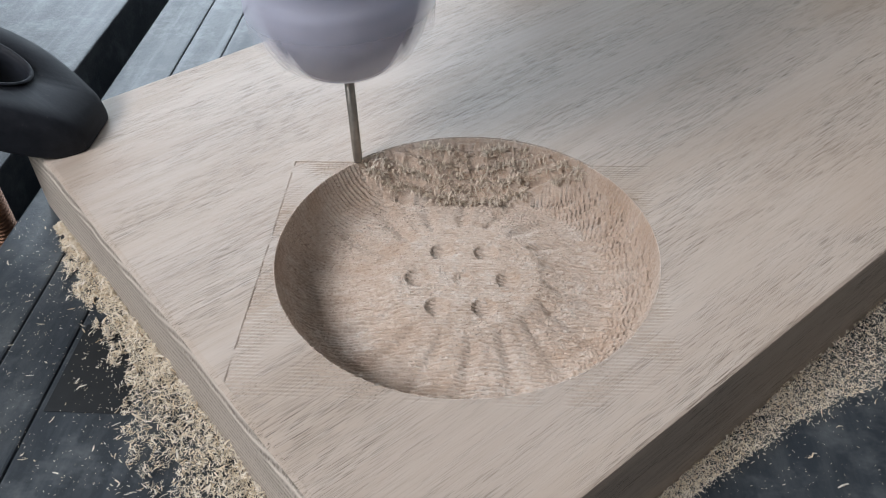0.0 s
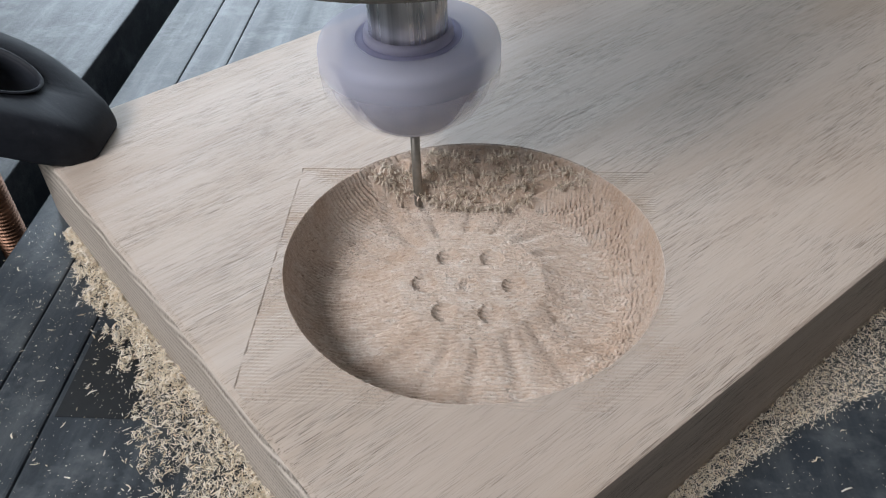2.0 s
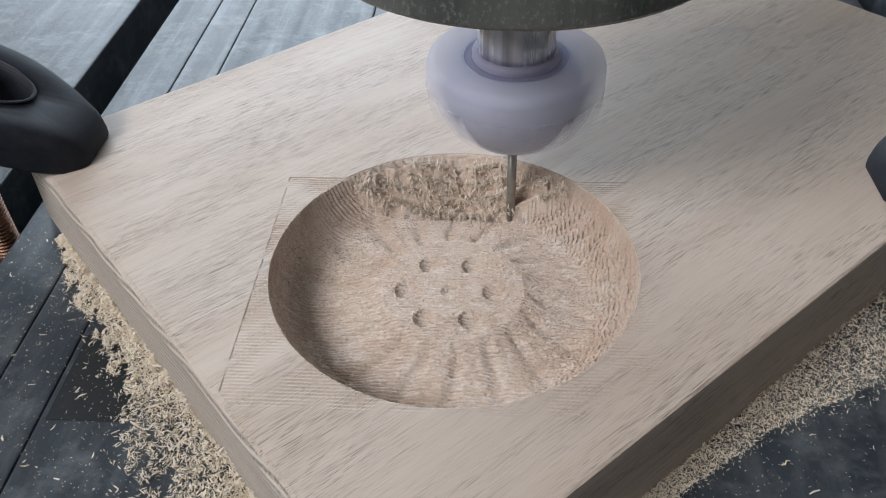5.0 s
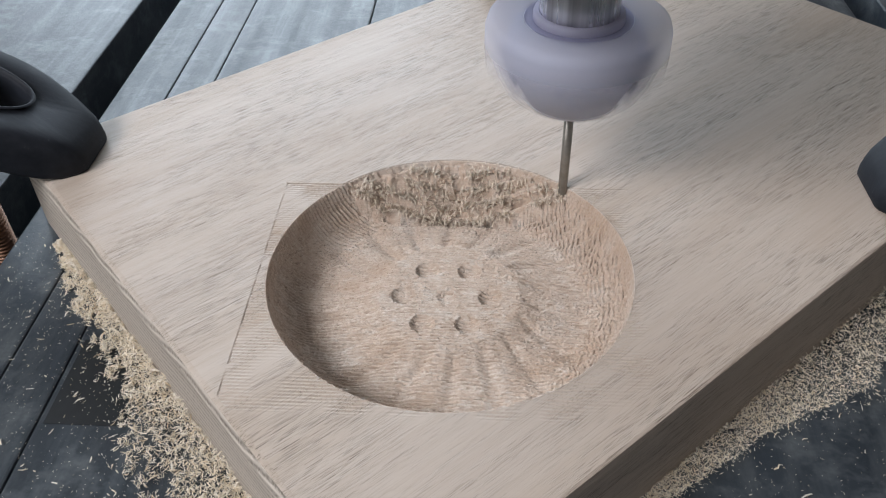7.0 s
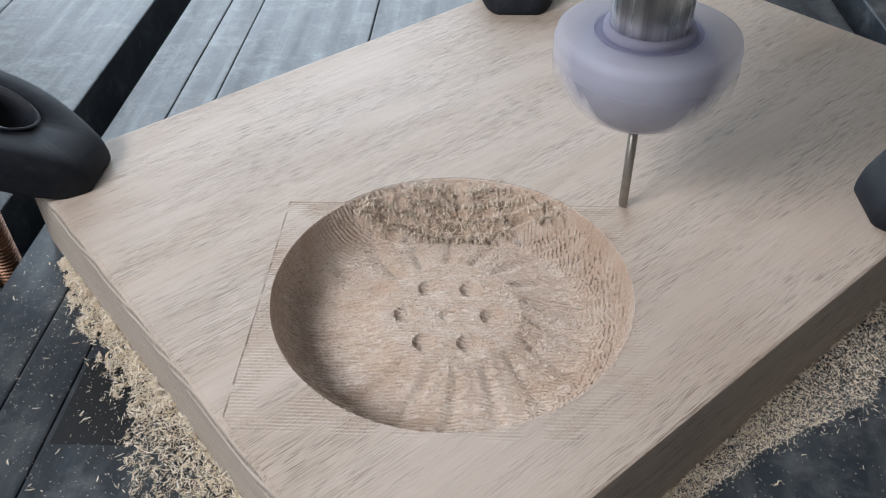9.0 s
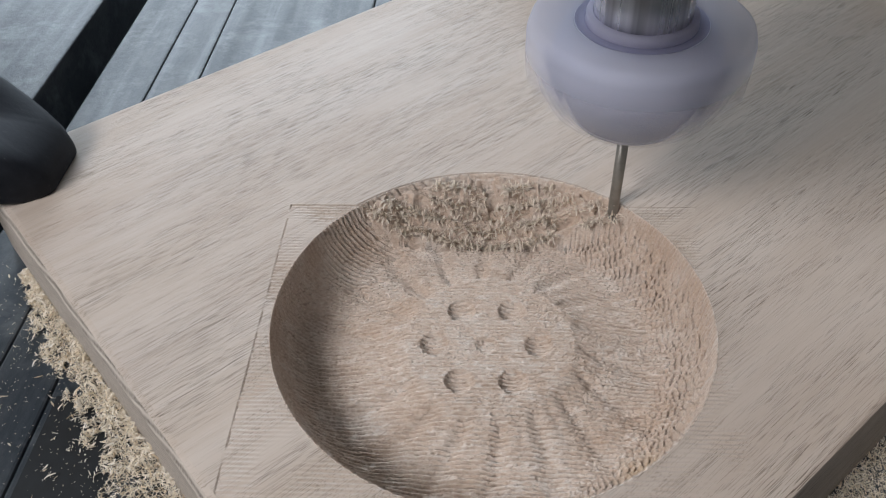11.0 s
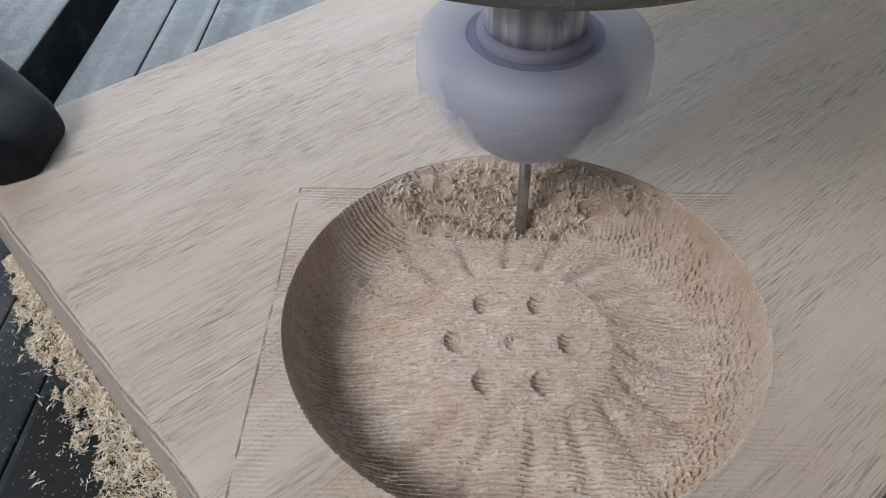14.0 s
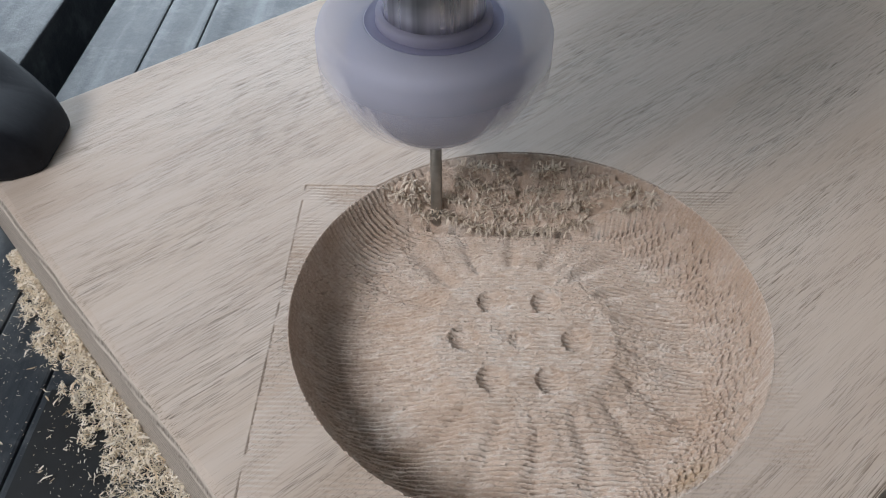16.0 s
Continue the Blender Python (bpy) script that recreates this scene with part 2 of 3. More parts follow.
GROOVE = blur_material("lilac_ring_groove", (0.36, 0.36, 0.50), 0.06, 0.08, 0.75, 0.75)


# ---- mesh helpers ----
def part(name, bm, material, parent=None, label="", smooth=False):
    mesh = bpy.data.meshes.new(name)
    bm.to_mesh(mesh)
    bm.free()
    mesh.materials.append(material)
    if smooth:
        for p in mesh.polygons:
            p.use_smooth = True
    ob = new(name, mesh)
    ob.parent = parent
    if label:
        ob["label"] = label
    return ob


def sheet_mesh(name, verts, faces, material, parent=None, smooth=False):
    mesh = bpy.data.meshes.new(name)
    mesh.from_pydata(verts, [], faces)
    mesh.materials.append(material)
    if smooth:
        mesh.polygons.foreach_set("use_smooth", [True] * len(mesh.polygons))
    mesh.update()
    ob = new(name, mesh)
    ob.parent = parent
    return ob


def box(x0, x1, y0, y1, z0, z1, bevel=0.0, bm=None):
    bm = bm or bmesh.new()
    made = bmesh.ops.create_cube(bm, size=1.0)["verts"]
    for v in made:
        v.co = Vector((x0 if v.co.x < 0 else x1, y0 if v.co.y < 0 else y1, z0 if v.co.z < 0 else z1))
    if bevel:
        edges = {e for v in made for e in v.link_edges}
        bmesh.ops.bevel(bm, geom=list(edges), offset=bevel, segments=2, affect="EDGES", profile=0.5)
    return bm


def lathe(profile, steps=64, bm=None):
    """A body of revolution about z from (radius, height) pairs."""
    bm = bm or bmesh.new()
    rings = []
    for r, z in profile:
        if r < 1e-6:
            rings.append([bm.verts.new((0, 0, z))] * steps)
        else:
            rings.append([bm.verts.new((r * math.cos(2 * math.pi * i / steps), r * math.sin(2 * math.pi * i / steps), z)) for i in range(steps)])
    for a, b in zip(rings, rings[1:]):
        for i in range(steps):
            j = (i + 1) % steps
            loop = []
            for v in (a[i], a[j], b[j], b[i]):
                if v not in loop:
                    loop.append(v)
            if len(loop) > 2:
                bm.faces.new(loop)
    bmesh.ops.recalc_face_normals(bm, faces=bm.faces)
    return bm


# ---- room ----
def room():
    r = ROOM
    th = 0.12
    tagged(part("floor", box(r["x0"] - th, r["x1"] + th, r["y0"] - th, r["y1"] + th, r["z0"] - 0.1, r["z0"]), FLOOR), "grey concrete workshop floor", "floor", kind="structure")
    tagged(part("ceiling", box(r["x0"] - th, r["x1"] + th, r["y0"] - th, r["y1"] + th, r["z1"], r["z1"] + 0.1), CEILING), "plain grey boarded workshop ceiling", "ceiling", kind="structure")
    # unseen south wall, darker than the others to hold back fill light
    tagged(part("wall_south", box(r["x0"] - th, r["x1"] + th, r["y0"] - th, r["y0"], r["z0"], r["z1"]), DARK_WALL), "unseen plain wall, toned dark to cut fill light", "wall", kind="structure")
    tagged(part("wall_east", box(r["x1"], r["x1"] + th, r["y0"], r["y1"], r["z0"], r["z1"]), WALL), "plain pale painted wall", "wall", kind="structure")
    # west wall with its window opening
    bm = bmesh.new()
    for y0, y1, z0, z1 in ((r["y0"], -1.02, r["z0"], r["z1"]), (-0.30, r["y1"], r["z0"], r["z1"]), (-1.02, -0.30, r["z0"], 0.72), (-1.02, -0.30, 1.40, r["z1"])):
        box(r["x0"] - th, r["x0"], y0, y1, z0, z1, bm=bm)
    tagged(part("wall_west", bm, WALL), "grey painted wall with a wide window", "wall", kind="structure")
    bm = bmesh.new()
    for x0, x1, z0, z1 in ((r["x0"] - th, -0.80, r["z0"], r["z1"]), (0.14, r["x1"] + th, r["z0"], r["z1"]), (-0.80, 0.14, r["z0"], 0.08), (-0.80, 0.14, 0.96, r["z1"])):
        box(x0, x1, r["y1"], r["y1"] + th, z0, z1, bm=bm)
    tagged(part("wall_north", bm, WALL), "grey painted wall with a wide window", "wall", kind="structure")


room()

# ---- the machine's bed ----
SLOT_L, SLOT_R = (-0.2055, -0.1822), (0.222, 0.241)


def machine_bed():
    # base under the slats is black: the slots' shade put into its colour
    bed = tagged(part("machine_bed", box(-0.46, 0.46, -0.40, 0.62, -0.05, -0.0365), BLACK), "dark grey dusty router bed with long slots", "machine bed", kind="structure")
    gap = 0.0004
    cuts = [-0.46, -0.30, SLOT_L[0], SLOT_L[1], -0.1548, -0.1340, -0.06, 0.03, SLOT_R[0], SLOT_R[1], 0.33, 0.46]
    for a, b in zip(cuts, cuts[1:]):
        if (a, b) in (SLOT_L, SLOT_R):
            continue
        part("bed_slat", box(a + gap / 2, b - gap / 2, -0.40, 0.62, -0.036, 0.0, 0.0010), BED, bed)
    part("bed_insert", box(-0.1315, -0.104, -0.0420, -0.005, -0.0004, 0.0002), CLEAN, bed, "darker clean patch on the bed")
    stand = tagged(part("machine_stand", box(-0.44, 0.44, -0.38, 0.60, ROOM["z0"], -0.05, 0.01), FLOOR), "plain grey block stand under the bed", "stand", kind="structure")
    return bed


machine_bed()

# ---- the board and its relief ----
TOP = 0.036
HALF = 0.0625          # half the raster square
RIM = 0.0597           # radius of the bowl
SCAN = 0.0437          # how far the finishing pass has come
U0, U1, W0, W1 = -0.0872, 0.2635, -0.0853, 0.1615
GRAIN = radians(42.4)   # the board lies askew on the bed
RASTER = 0.00125


def uw(u, w):
    return (u * math.cos(GRAIN) - w * math.sin(GRAIN), u * math.sin(GRAIN) + w * math.cos(GRAIN))


def smooth(a, b, x):
    t = np.clip((x - a) / (b - a), 0, 1)
    return t * t * (3 - 2 * t)


TABLES = {}


def value_noise(x, y, seed):
    """Soft noise on a lattice, for numpy arrays, about 0 to 1."""
    if seed not in TABLES:
        TABLES[seed] = np.random.RandomState(seed).rand(256, 256)
    table = TABLES[seed]
    xi, yi = np.floor(x).astype(int), np.floor(y).astype(int)
    fx, fy = x - xi, y - yi
    fx, fy = fx * fx * (3 - 2 * fx), fy * fy * (3 - 2 * fy)
    a, b = table[xi % 256, yi % 256], table[(xi + 1) % 256, yi % 256]
    c, d = table[xi % 256, (yi + 1) % 256], table[(xi + 1) % 256, (yi + 1) % 256]
    return (a * (1 - fx) + b * fx) * (1 - fy) + (c * (1 - fx) + d * fx) * fy


BOWL_R = [0, 0.0236, 0.0262, 0.030, 0.038, 0.0445, 0.049, 0.052, 0.055, 0.058, RIM, 0.2]
BOWL_Z = [0.0233, 0.0233, 0.0220, 0.0204, 0.0185, 0.0173, 0.0176, 0.0194, 0.0226, 0.0290, TOP, TOP]
TERRACE = 0.0040


def terrace(x, y):
    """The part still rough from the first pass: steps that rise away from the finished part."""
    wander = (value_noise(x * 210, y * 60 + 2, 21) - 0.5) * 0.0020 + (value_noise(x * 800, y * 800, 22) - 0.5) * 0.0010
    along = (y - SCAN + wander) / TERRACE
    row = np.floor(along)

    def level(k):
        mid = SCAN + (k + 0.5) * TERRACE
        down = np.clip((RIM - 0.0006 - np.hypot(x, mid)) / 0.0150, 0, 1)
        return TOP - 0.0018 - down * 0.0168

    f = smooth(0.55, 1.0, along - row)
    return level(row) * (1 - f) + level(row + 1) * f


def relief(x, y):
    """Height of the carved square over the plane of the bed."""
    r = np.hypot(x, y)
    a = np.arctan2(y, x)
    z = np.interp(r, BOWL_R, BOWL_Z)
    # soft flutes
    n = 18
    ph = (a - radians(-85) + 0.10 * (r - 0.03) / 0.02) * n / (2 * math.pi)
    d = np.abs(ph - np.round(ph)) * 2
    groove = np.exp(-(d / 0.40) ** 2)
    run = smooth(0.0235, 0.0280, r) * (1 - 0.25 * smooth(0.029, 0.042, r)) * (1 - smooth(0.046, 0.0580, r))
    z = z + (0.45 - groove - 0.30 * d ** 2) * 0.0019 * run * (0.75 + 0.5 * value_noise(a * 2.9 + 9, r * 40, 17))
    # seven dimples
    for i in range(7):
        cx, cy = (0, 0) if i == 6 else (0.0147 * math.cos(radians(60 * i)), 0.0147 * math.sin(radians(60 * i)))
        pr, dep = (0.0031, 0.0013) if i == 6 else (0.0041, 0.0024)
        q = np.hypot(x - cx + 0.001, y - cy + 0.0013) / pr
        z = z - dep * np.sqrt(np.clip(1 - q * q, 0, 1))
    inside = r < RIM
    # raster ridges left by the ball nose, and torn fibre
    wob = (value_noise(x * 220, y * 90, 31) - 0.5) * 0.16 + (value_noise(x * 700, y * 300, 32) - 0.5) * 0.10
    row = y / RASTER + wob
    k = np.floor(row)
    ridge = (np.abs(row - k - 0.5) * 2) ** 2
    broken = 0.55 * value_noise(x * 330 + 9, k * 5.3 + 2, 33) + 0.45 * value_noise(x * 1100 + 5, k * 7.7, 36)
    right = smooth(0.045, 0.056, r) * smooth(-0.45, 0.5, np.cos(a - radians(12)))
    left = smooth(0.045, 0.056, r) * smooth(0.1, 0.6, np.cos(a - radians(170)))
    z = z + np.where(inside, ridge * (0.00016 + 0.00036 * broken + 0.0007 * right + 0.00050 * left), 0)
    score = np.exp(-((row - k - 0.5) / 0.13) ** 2)
    z = z - np.where(inside, score * 0.0014 * smooth(0.22, 0.62, broken), 0)
    row2 = y / 0.0016 + wob * 0.7
    k = np.floor(row2)
    ridge = (np.abs(row2 - k - 0.5) * 2) ** 2
    cell = np.maximum(np.sin((x / 0.0016 + 0.5 * (k % 2) + 1.5 * value_noise(x * 170, k * 3.1, 18)) * 2 * math.pi) + 0.35, 0)
    z = z - np.where(inside, right * np.sqrt(1 - ridge) * cell * 0.0023 * smooth(RIM, RIM - 0.0012, r) * (0.15 + 1.3 * broken), 0)
    tear = value_noise(x * 800 + 40, y * 1500 + 70, 3)
    tear2 = value_noise(x * 1700 + 11, y * 2500 + 19, 5)
    patchy = smooth(0.35, 0.75, value_noise(x * 70 + 3, y * 90 + 8, 35))
    z = z + np.where(inside, (tear - 0.5) * (0.00018 + 0.00025 * patchy) + (tear2 - 0.5) * (0.00030 + 0.00035 * patchy), 0)
    # hatch on the flat corners
    k = np.floor(row)
    ridge = (np.abs(row - k - 0.5) * 2) ** 2
    flat = (~inside) & (np.abs(x) < HALF) & (y > -HALF) & (y < SCAN)
    ragged = smooth(0, 0.0045, HALF - x - 0.003 * value_noise(x * 0 + 3, y * 500, 45)) * smooth(0, 0.003, y + HALF)
    z = z - np.where(flat, 0.00058 * ragged * (1 - ridge) ** 2 * broken * smooth(0.15, 0.8, value_noise(x * 120 + 4, y * 150, 44)), 0)
    edge = np.minimum(np.minimum(HALF - np.abs(x), y + HALF), SCAN - y)
    nick = value_noise(x * 700, y * 700, 37)
    worn = np.where(x < -0.0615, 1.0, np.where(y > SCAN - 0.001, 0.45, 0.0)) * smooth(0.25, 0.55, value_noise(x * 260 + 7, y * 260, 38))
    z = z - np.where(flat & (edge < 0.00036), (0.00012 + 0.0005 * nick) * worn, 0)
    # small knots torn out of the floor
    for px, py, pr in ((-0.037, -0.0135, 0.0007), (-0.015, -0.033, 0.0005), (-0.0375, 0.027, 0.0006), (-0.030, -0.020, 0.0004), (-0.042, 0.004, 0.0005), (0.012, -0.040, 0.0004)):
        z = z - 0.0014 * np.exp(-((x - px) ** 2 + ((y - py) * 1.6) ** 2) / pr ** 2)
    # rough part
    start = SCAN - 0.0006 + (value_noise(x * 200, x * 0 + 4, 9) - 0.5) * 0.0014
    rough = (y > start) & (r < RIM - 0.0007)
    clump = value_noise(x * 300 + 5, y * 420 + 3, 12) * 0.6 + value_noise(x * 900, y * 1000, 13) * 0.4
    step = (y - SCAN) / TERRACE
    lipped = np.exp(-((step - np.floor(step) - 0.85) / 0.25) ** 2)
    blocky = smooth(0.40, 0.52, value_noise(x * 170 + 3, y * 330 + 1, 15))
    pit = smooth(0.66, 0.74, value_noise(x * 230 + 8, y * 260 + 5, 16))
    zr = terrace(x, y) + (smooth(0.40, 0.62, clump) - 0.4) * (0.0002 + 0.0026 * lipped * blocky) - 0.0026 * pit
    zr = zr + (value_noise(x * 1300, y * 1900, 14) - 0.5) * 0.00030
    z = np.where(rough, np.minimum(zr, TOP - 0.0007), z)
    # the thin scored outline of the bowl
    line = (np.abs(r - RIM - 0.0005) < 0.00022) & (y > SCAN)
    return z - np.where(line, 0.0007, 0)


def carved_board():
    pad = HALF + 0.001
    inset, soft = 0.0012, 0.0028
    ca, sa = math.cos(GRAIN), math.sin(GRAIN)
    corners = [uw(U0, W0), uw(U1, W0), uw(U1, W1), uw(U0, W1)]
    outer = [uw(U0 + soft, W0 + inset), uw(U1 - inset, W0 + inset), uw(U1 - inset, W1 - inset), uw(U0 + soft, W1 - inset)]
    ulim, wlim = U0 + soft, W0 + inset
    bm = bmesh.new()
    top = [bm.verts.new((x, y, TOP)) for x, y in outer]
    mid = [bm.verts.new((x, y, TOP - 0.00035)) for x, y in (uw(U0 + 0.0011, W0 + 0.00035), uw(U1 - 0.00035, W0 + 0.00035), uw(U1 - 0.00035, W1 - 0.00035), uw(U0 + 0.0011, W1 - 0.00035))]
    lip = [bm.verts.new((x, y, TOP - inset)) for x, y in corners]
    lip[0].co.z = lip[3].co.z = TOP - 0.0036
    low = [bm.verts.new((x, y, 0.0)) for x, y in corners]
    # where the edges of the board cut the corners of the square
    p1 = bm.verts.new((-pad, (ulim + pad * ca) / sa, TOP))
    p2 = bm.verts.new(((ulim + pad * sa) / ca, -pad, TOP))
    p3 = bm.verts.new((-(wlim + pad * ca) / sa, -pad, TOP))
    p4 = bm.verts.new((pad, (wlim + pad * sa) / ca, TOP))
    ne, nw = bm.verts.new((pad, pad, TOP)), bm.verts.new((-pad, pad, TOP))
    s, e, n, w = top
    for loop in ((s, p3, p2), (e, p4, ne), (p4, e, ne), (e, n, ne), (n, nw, ne), (n, w, nw), (w, p1, nw)):
        try:
            bm.faces.new(loop)
        except ValueError:
            pass
    for ring_a, ring_b in ((top, mid), (mid, lip), (lip, low)):
        for i in range(4):
            j = (i + 1) % 4
            bm.faces.new((ring_a[i], ring_b[i], ring_b[j], ring_a[j]))
    bm.faces.new(low[::-1])
    seen = set()
    for f in list(bm.faces):
        key = frozenset(id(v) for v in f.verts)
        if key in seen:
            bm.faces.remove(f)
        seen.add(key)
    bmesh.ops.recalc_face_normals(bm, faces=bm.faces)
    board = part("wooden_board", bm, WOOD)
    board.data.materials.append(END)
    for p in board.data.polygons:
        if abs(p.normal.x * ca + p.normal.y * sa) > 0.4:
            p.material_index = 1
    tagged(board, "thick pale hardwood board with a half-milled round mould", "wooden board")
    # the relief, trimmed by the board's edges
    step = 0.00017
    count = int(round(2 * pad / step)) + 1
    axis = np.linspace(-pad, pad, count)
    gx, gy = np.meshgrid(axis, axis)
    gz = relief(gx, gy)
    gz[0, :] = gz[-1, :] = gz[:, 0] = gz[:, -1] = TOP
    du = np.maximum(ulim - (gx * ca + gy * sa), 0)
    dw = np.maximum(wlim - (gy * ca - gx * sa), 0)
    out = (du > 0) | (dw > 0)
    gz = np.where(out, TOP, gz)
    gx, gy = gx + du * ca - dw * sa, gy + du * sa + dw * ca
    verts = np.stack([gx.ravel(), gy.ravel(), gz.ravel()], 1)
    i = (np.arange(count - 1)[:, None] * count + np.arange(count - 1)[None, :]).ravel()
    quads = np.stack([i, i + 1, i + 1 + count, i + count], 1)
    quads = quads[~out.ravel()[quads].all(1)]
    mesh = bpy.data.meshes.new("carved_relief")
    mesh.vertices.add(len(verts))
    mesh.vertices.foreach_set("co", verts.ravel())
    mesh.loops.add(quads.size)
    mesh.loops.foreach_set("vertex_index", quads.ravel())
    mesh.polygons.add(len(quads))
    mesh.polygons.foreach_set("loop_start", np.arange(0, quads.size, 4))
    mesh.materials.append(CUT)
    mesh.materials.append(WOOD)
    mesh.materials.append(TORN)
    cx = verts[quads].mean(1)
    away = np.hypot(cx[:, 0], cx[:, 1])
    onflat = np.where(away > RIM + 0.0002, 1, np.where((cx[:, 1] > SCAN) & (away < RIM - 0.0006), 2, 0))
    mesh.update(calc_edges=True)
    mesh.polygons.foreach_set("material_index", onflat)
    mesh.polygons.foreach_set("use_smooth", np.ones(len(quads), bool))
    ob = new("carved_relief", mesh)
    ob.parent = board
    ob["label"] = "round fluted flower mould with seven dimples"
    return board


BOARD = carved_board()


def torn_fibres():
    """Frayed curls left standing along the steps of the rough part."""
    rng = random.Random(11)
    verts, faces = [], []
    count = 0
    while count < 1700:
        x = rng.uniform(-0.040, 0.040)
        if rng.random() < 0.88:
            y = SCAN + (rng.randint(0, 4) - 0.12) * TERRACE + rng.gauss(0, 0.00045)
        else:
            y = rng.uniform(SCAN, RIM)
        if math.hypot(x, y) > RIM - 0.0014 or value_noise(np.array([x * 130.0]), np.array([y * 200.0]), 41)[0] < 0.33:
            continue
        count += 1
        z = float(terrace(np.array([x]), np.array([y]))[0]) + 0.0002
        ln, wd = rng.uniform(0.0012, 0.0040), rng.uniform(0.00020, 0.00050)
        yaw, lean, curl = rng.gauss(-1.57, 1.1), rng.uniform(0.2, 1.4), rng.uniform(-3.2, 2.2)
        side = Vector((-math.sin(yaw), math.cos(yaw), 0)) * wd
        p, ang = Vector((x, y, z)), lean
        base = len(verts)
        for k in range(4):
            w = side * (1 - 0.22 * k)
            verts += [tuple(p - w), tuple(p + w)]
            if k:
                b = base + 2 * k
                faces.append((b - 2, b - 1, b + 1, b))
            p = p + Vector((math.cos(yaw) * math.cos(ang), math.sin(yaw) * math.cos(ang), math.sin(ang))) * ln / 3
            ang += curl / 3
    ob = sheet_mesh("torn_fibre", verts, faces, FIBRE, BOARD, smooth=True)
    tagged(ob, "frayed pale wood fibres", kind="stuff")


torn_fibres()


# ---- hold-down clamps ----
def clamp(m):
    """Arched black plastic clamp; its rounded nose points along +x and rests at the origin."""
    root = tagged(new("hold_down_clamp"), "scuffed black plastic clamp holding the board down", "clamp", "clamps on the board")
    centre, long = -0.047, 0.0265

    def half(x):
        return float(np.interp(-x, [0, 0.0008, 0.003, 0.008, 0.016, 0.028, 0.045, 0.085, 0.089, 0.092], [0.0092, 0.0112, 0.0134, 0.0162, 0.0198, 0.0242, 0.0270, 0.0285, 0.0260, 0.0210]))

    def top_z(x):
        return float(np.interp(-x, [0, 0.003, 0.010, 0.020, 0.032, 0.05, 0.095], [0.0085, 0.0116, 0.0170, 0.0236, 0.0296, 0.0360, 0.0420]))

    def low_z(x):
        return float(np.interp(-x, [0, 0.010, 0.018, 0.030, 0.045, 0.095], [0.0, 0.0, 0.0035, 0.0105, 0.0135, 0.0140]))

    xs = [0, -0.0008, -0.003, -0.008, -0.013, -0.019, -0.026, -0.034, -0.042, -0.05, -0.06, -0.07, -0.08, -0.085, -0.089, -0.092]
    plan = [(x, -half(x)) for x in xs] + [(x, half(x)) for x in xs[::-1]]
    n = len(plan)
    turns = [-(i + 0.5) / n * 2 * math.pi for i in range(n)]
    hole = [(centre + long * math.cos(a), 0.0128 * math.sin(a)) for a in turns]
    bm = bmesh.new()

    def ring(pts, zf, k=1.0, dz=0.0):
        out = []
        for x, y in pts:
            px = (x - centre) * k + centre
            out.append(bm.verts.new((px, y * k, zf(x if k == 1 else px) + dz)))
        return out

    wide = [(centre + (x - centre) * 1.06, y * 1.10) for x, y in hole]
    rings = [ring(plan, low_z, 0.985), ring(plan, low_z, 1.0, 0.0012), ring(plan, top_z, 1.0, -0.0055), ring(plan, top_z, 0.988, -0.0028), ring(plan, top_z, 0.955, -0.0008), ring(plan, top_z, 0.90, 0.0),
             ring(wide, top_z), ring(hole, top_z, 1.0, -0.0025), ring(hole, low_z, 1.0, 0.001)]
    rings.append(rings[0])
    for a, b in zip(rings, rings[1:]):
        for i in range(n):
            j = (i + 1) % n
            bm.faces.new((a[i], a[j], b[j], b[i]))
    bmesh.ops.recalc_face_normals(bm, faces=bm.faces)
    part("clamp_body", bm, PLASTIC, root, smooth=True)
    rim_bm = bmesh.new()
    loops = [[rim_bm.verts.new((centre + (x - centre) * kx, y * ky, top_z(x) + dz)) for x, y in hole] for kx, ky, dz in ((1.10, 1.17, -0.0004), (1.085, 1.14, 0.0003), (1.05, 1.08, 0.0003), (1.02, 1.03, -0.0012))]
    for a, b in zip(loops, loops[1:]):
        for i in range(n):
            j = (i + 1) % n
            rim_bm.faces.new((a[i], a[j], b[j], b[i]))
    bmesh.ops.recalc_face_normals(rim_bm, faces=rim_bm.faces)
    part("slot_rim", rim_bm, PLASTIC, root, smooth=True)
    root.matrix_world = m
    return root


def threaded_bolt(x, y, z0, z1, r=0.0062):
    prof = [(0, z0), (r, z0)]
    pitch = 0.0018
    z = z0
    while z < z1:
        prof += [(r, z + pitch * 0.1), (r - 0.0009, z + pitch * 0.5), (r, z + pitch * 0.9)]
        z += pitch
    prof += [(r - 0.001, z + 0.001), (0, z + 0.001)]
    root = tagged(new("clamp_bolt"), "brown coppered threaded clamp bolt in the bed slot", "bolt", "clamp bolts")
    part("threaded_rod", lathe(prof, 28), COPPER, root, smooth=False)
    nut = lathe([(0.0064, 0), (0.012, 0), (0.0135, 0.002), (0.0135, 0.008), (0.012, 0.010), (0.0064, 0.010), (0.0064, 0)], 6)
    nut = part("nut", nut, PLASTIC, root, "black plastic hand nut")
    nut.location = (0, 0, z1 - 0.012)
    root.matrix_world = pose(x, y, 0)
    return root


clamp(pose(-0.1400, 0.0590, TOP))
clamp(pose(0.147, 0.0455, TOP, 0, 0, 180))
clamp(pose(0.025, 0.2020, TOP, 0, 0, -90))
threaded_bolt(-0.1965, 0.058, -0.036, 0.080)


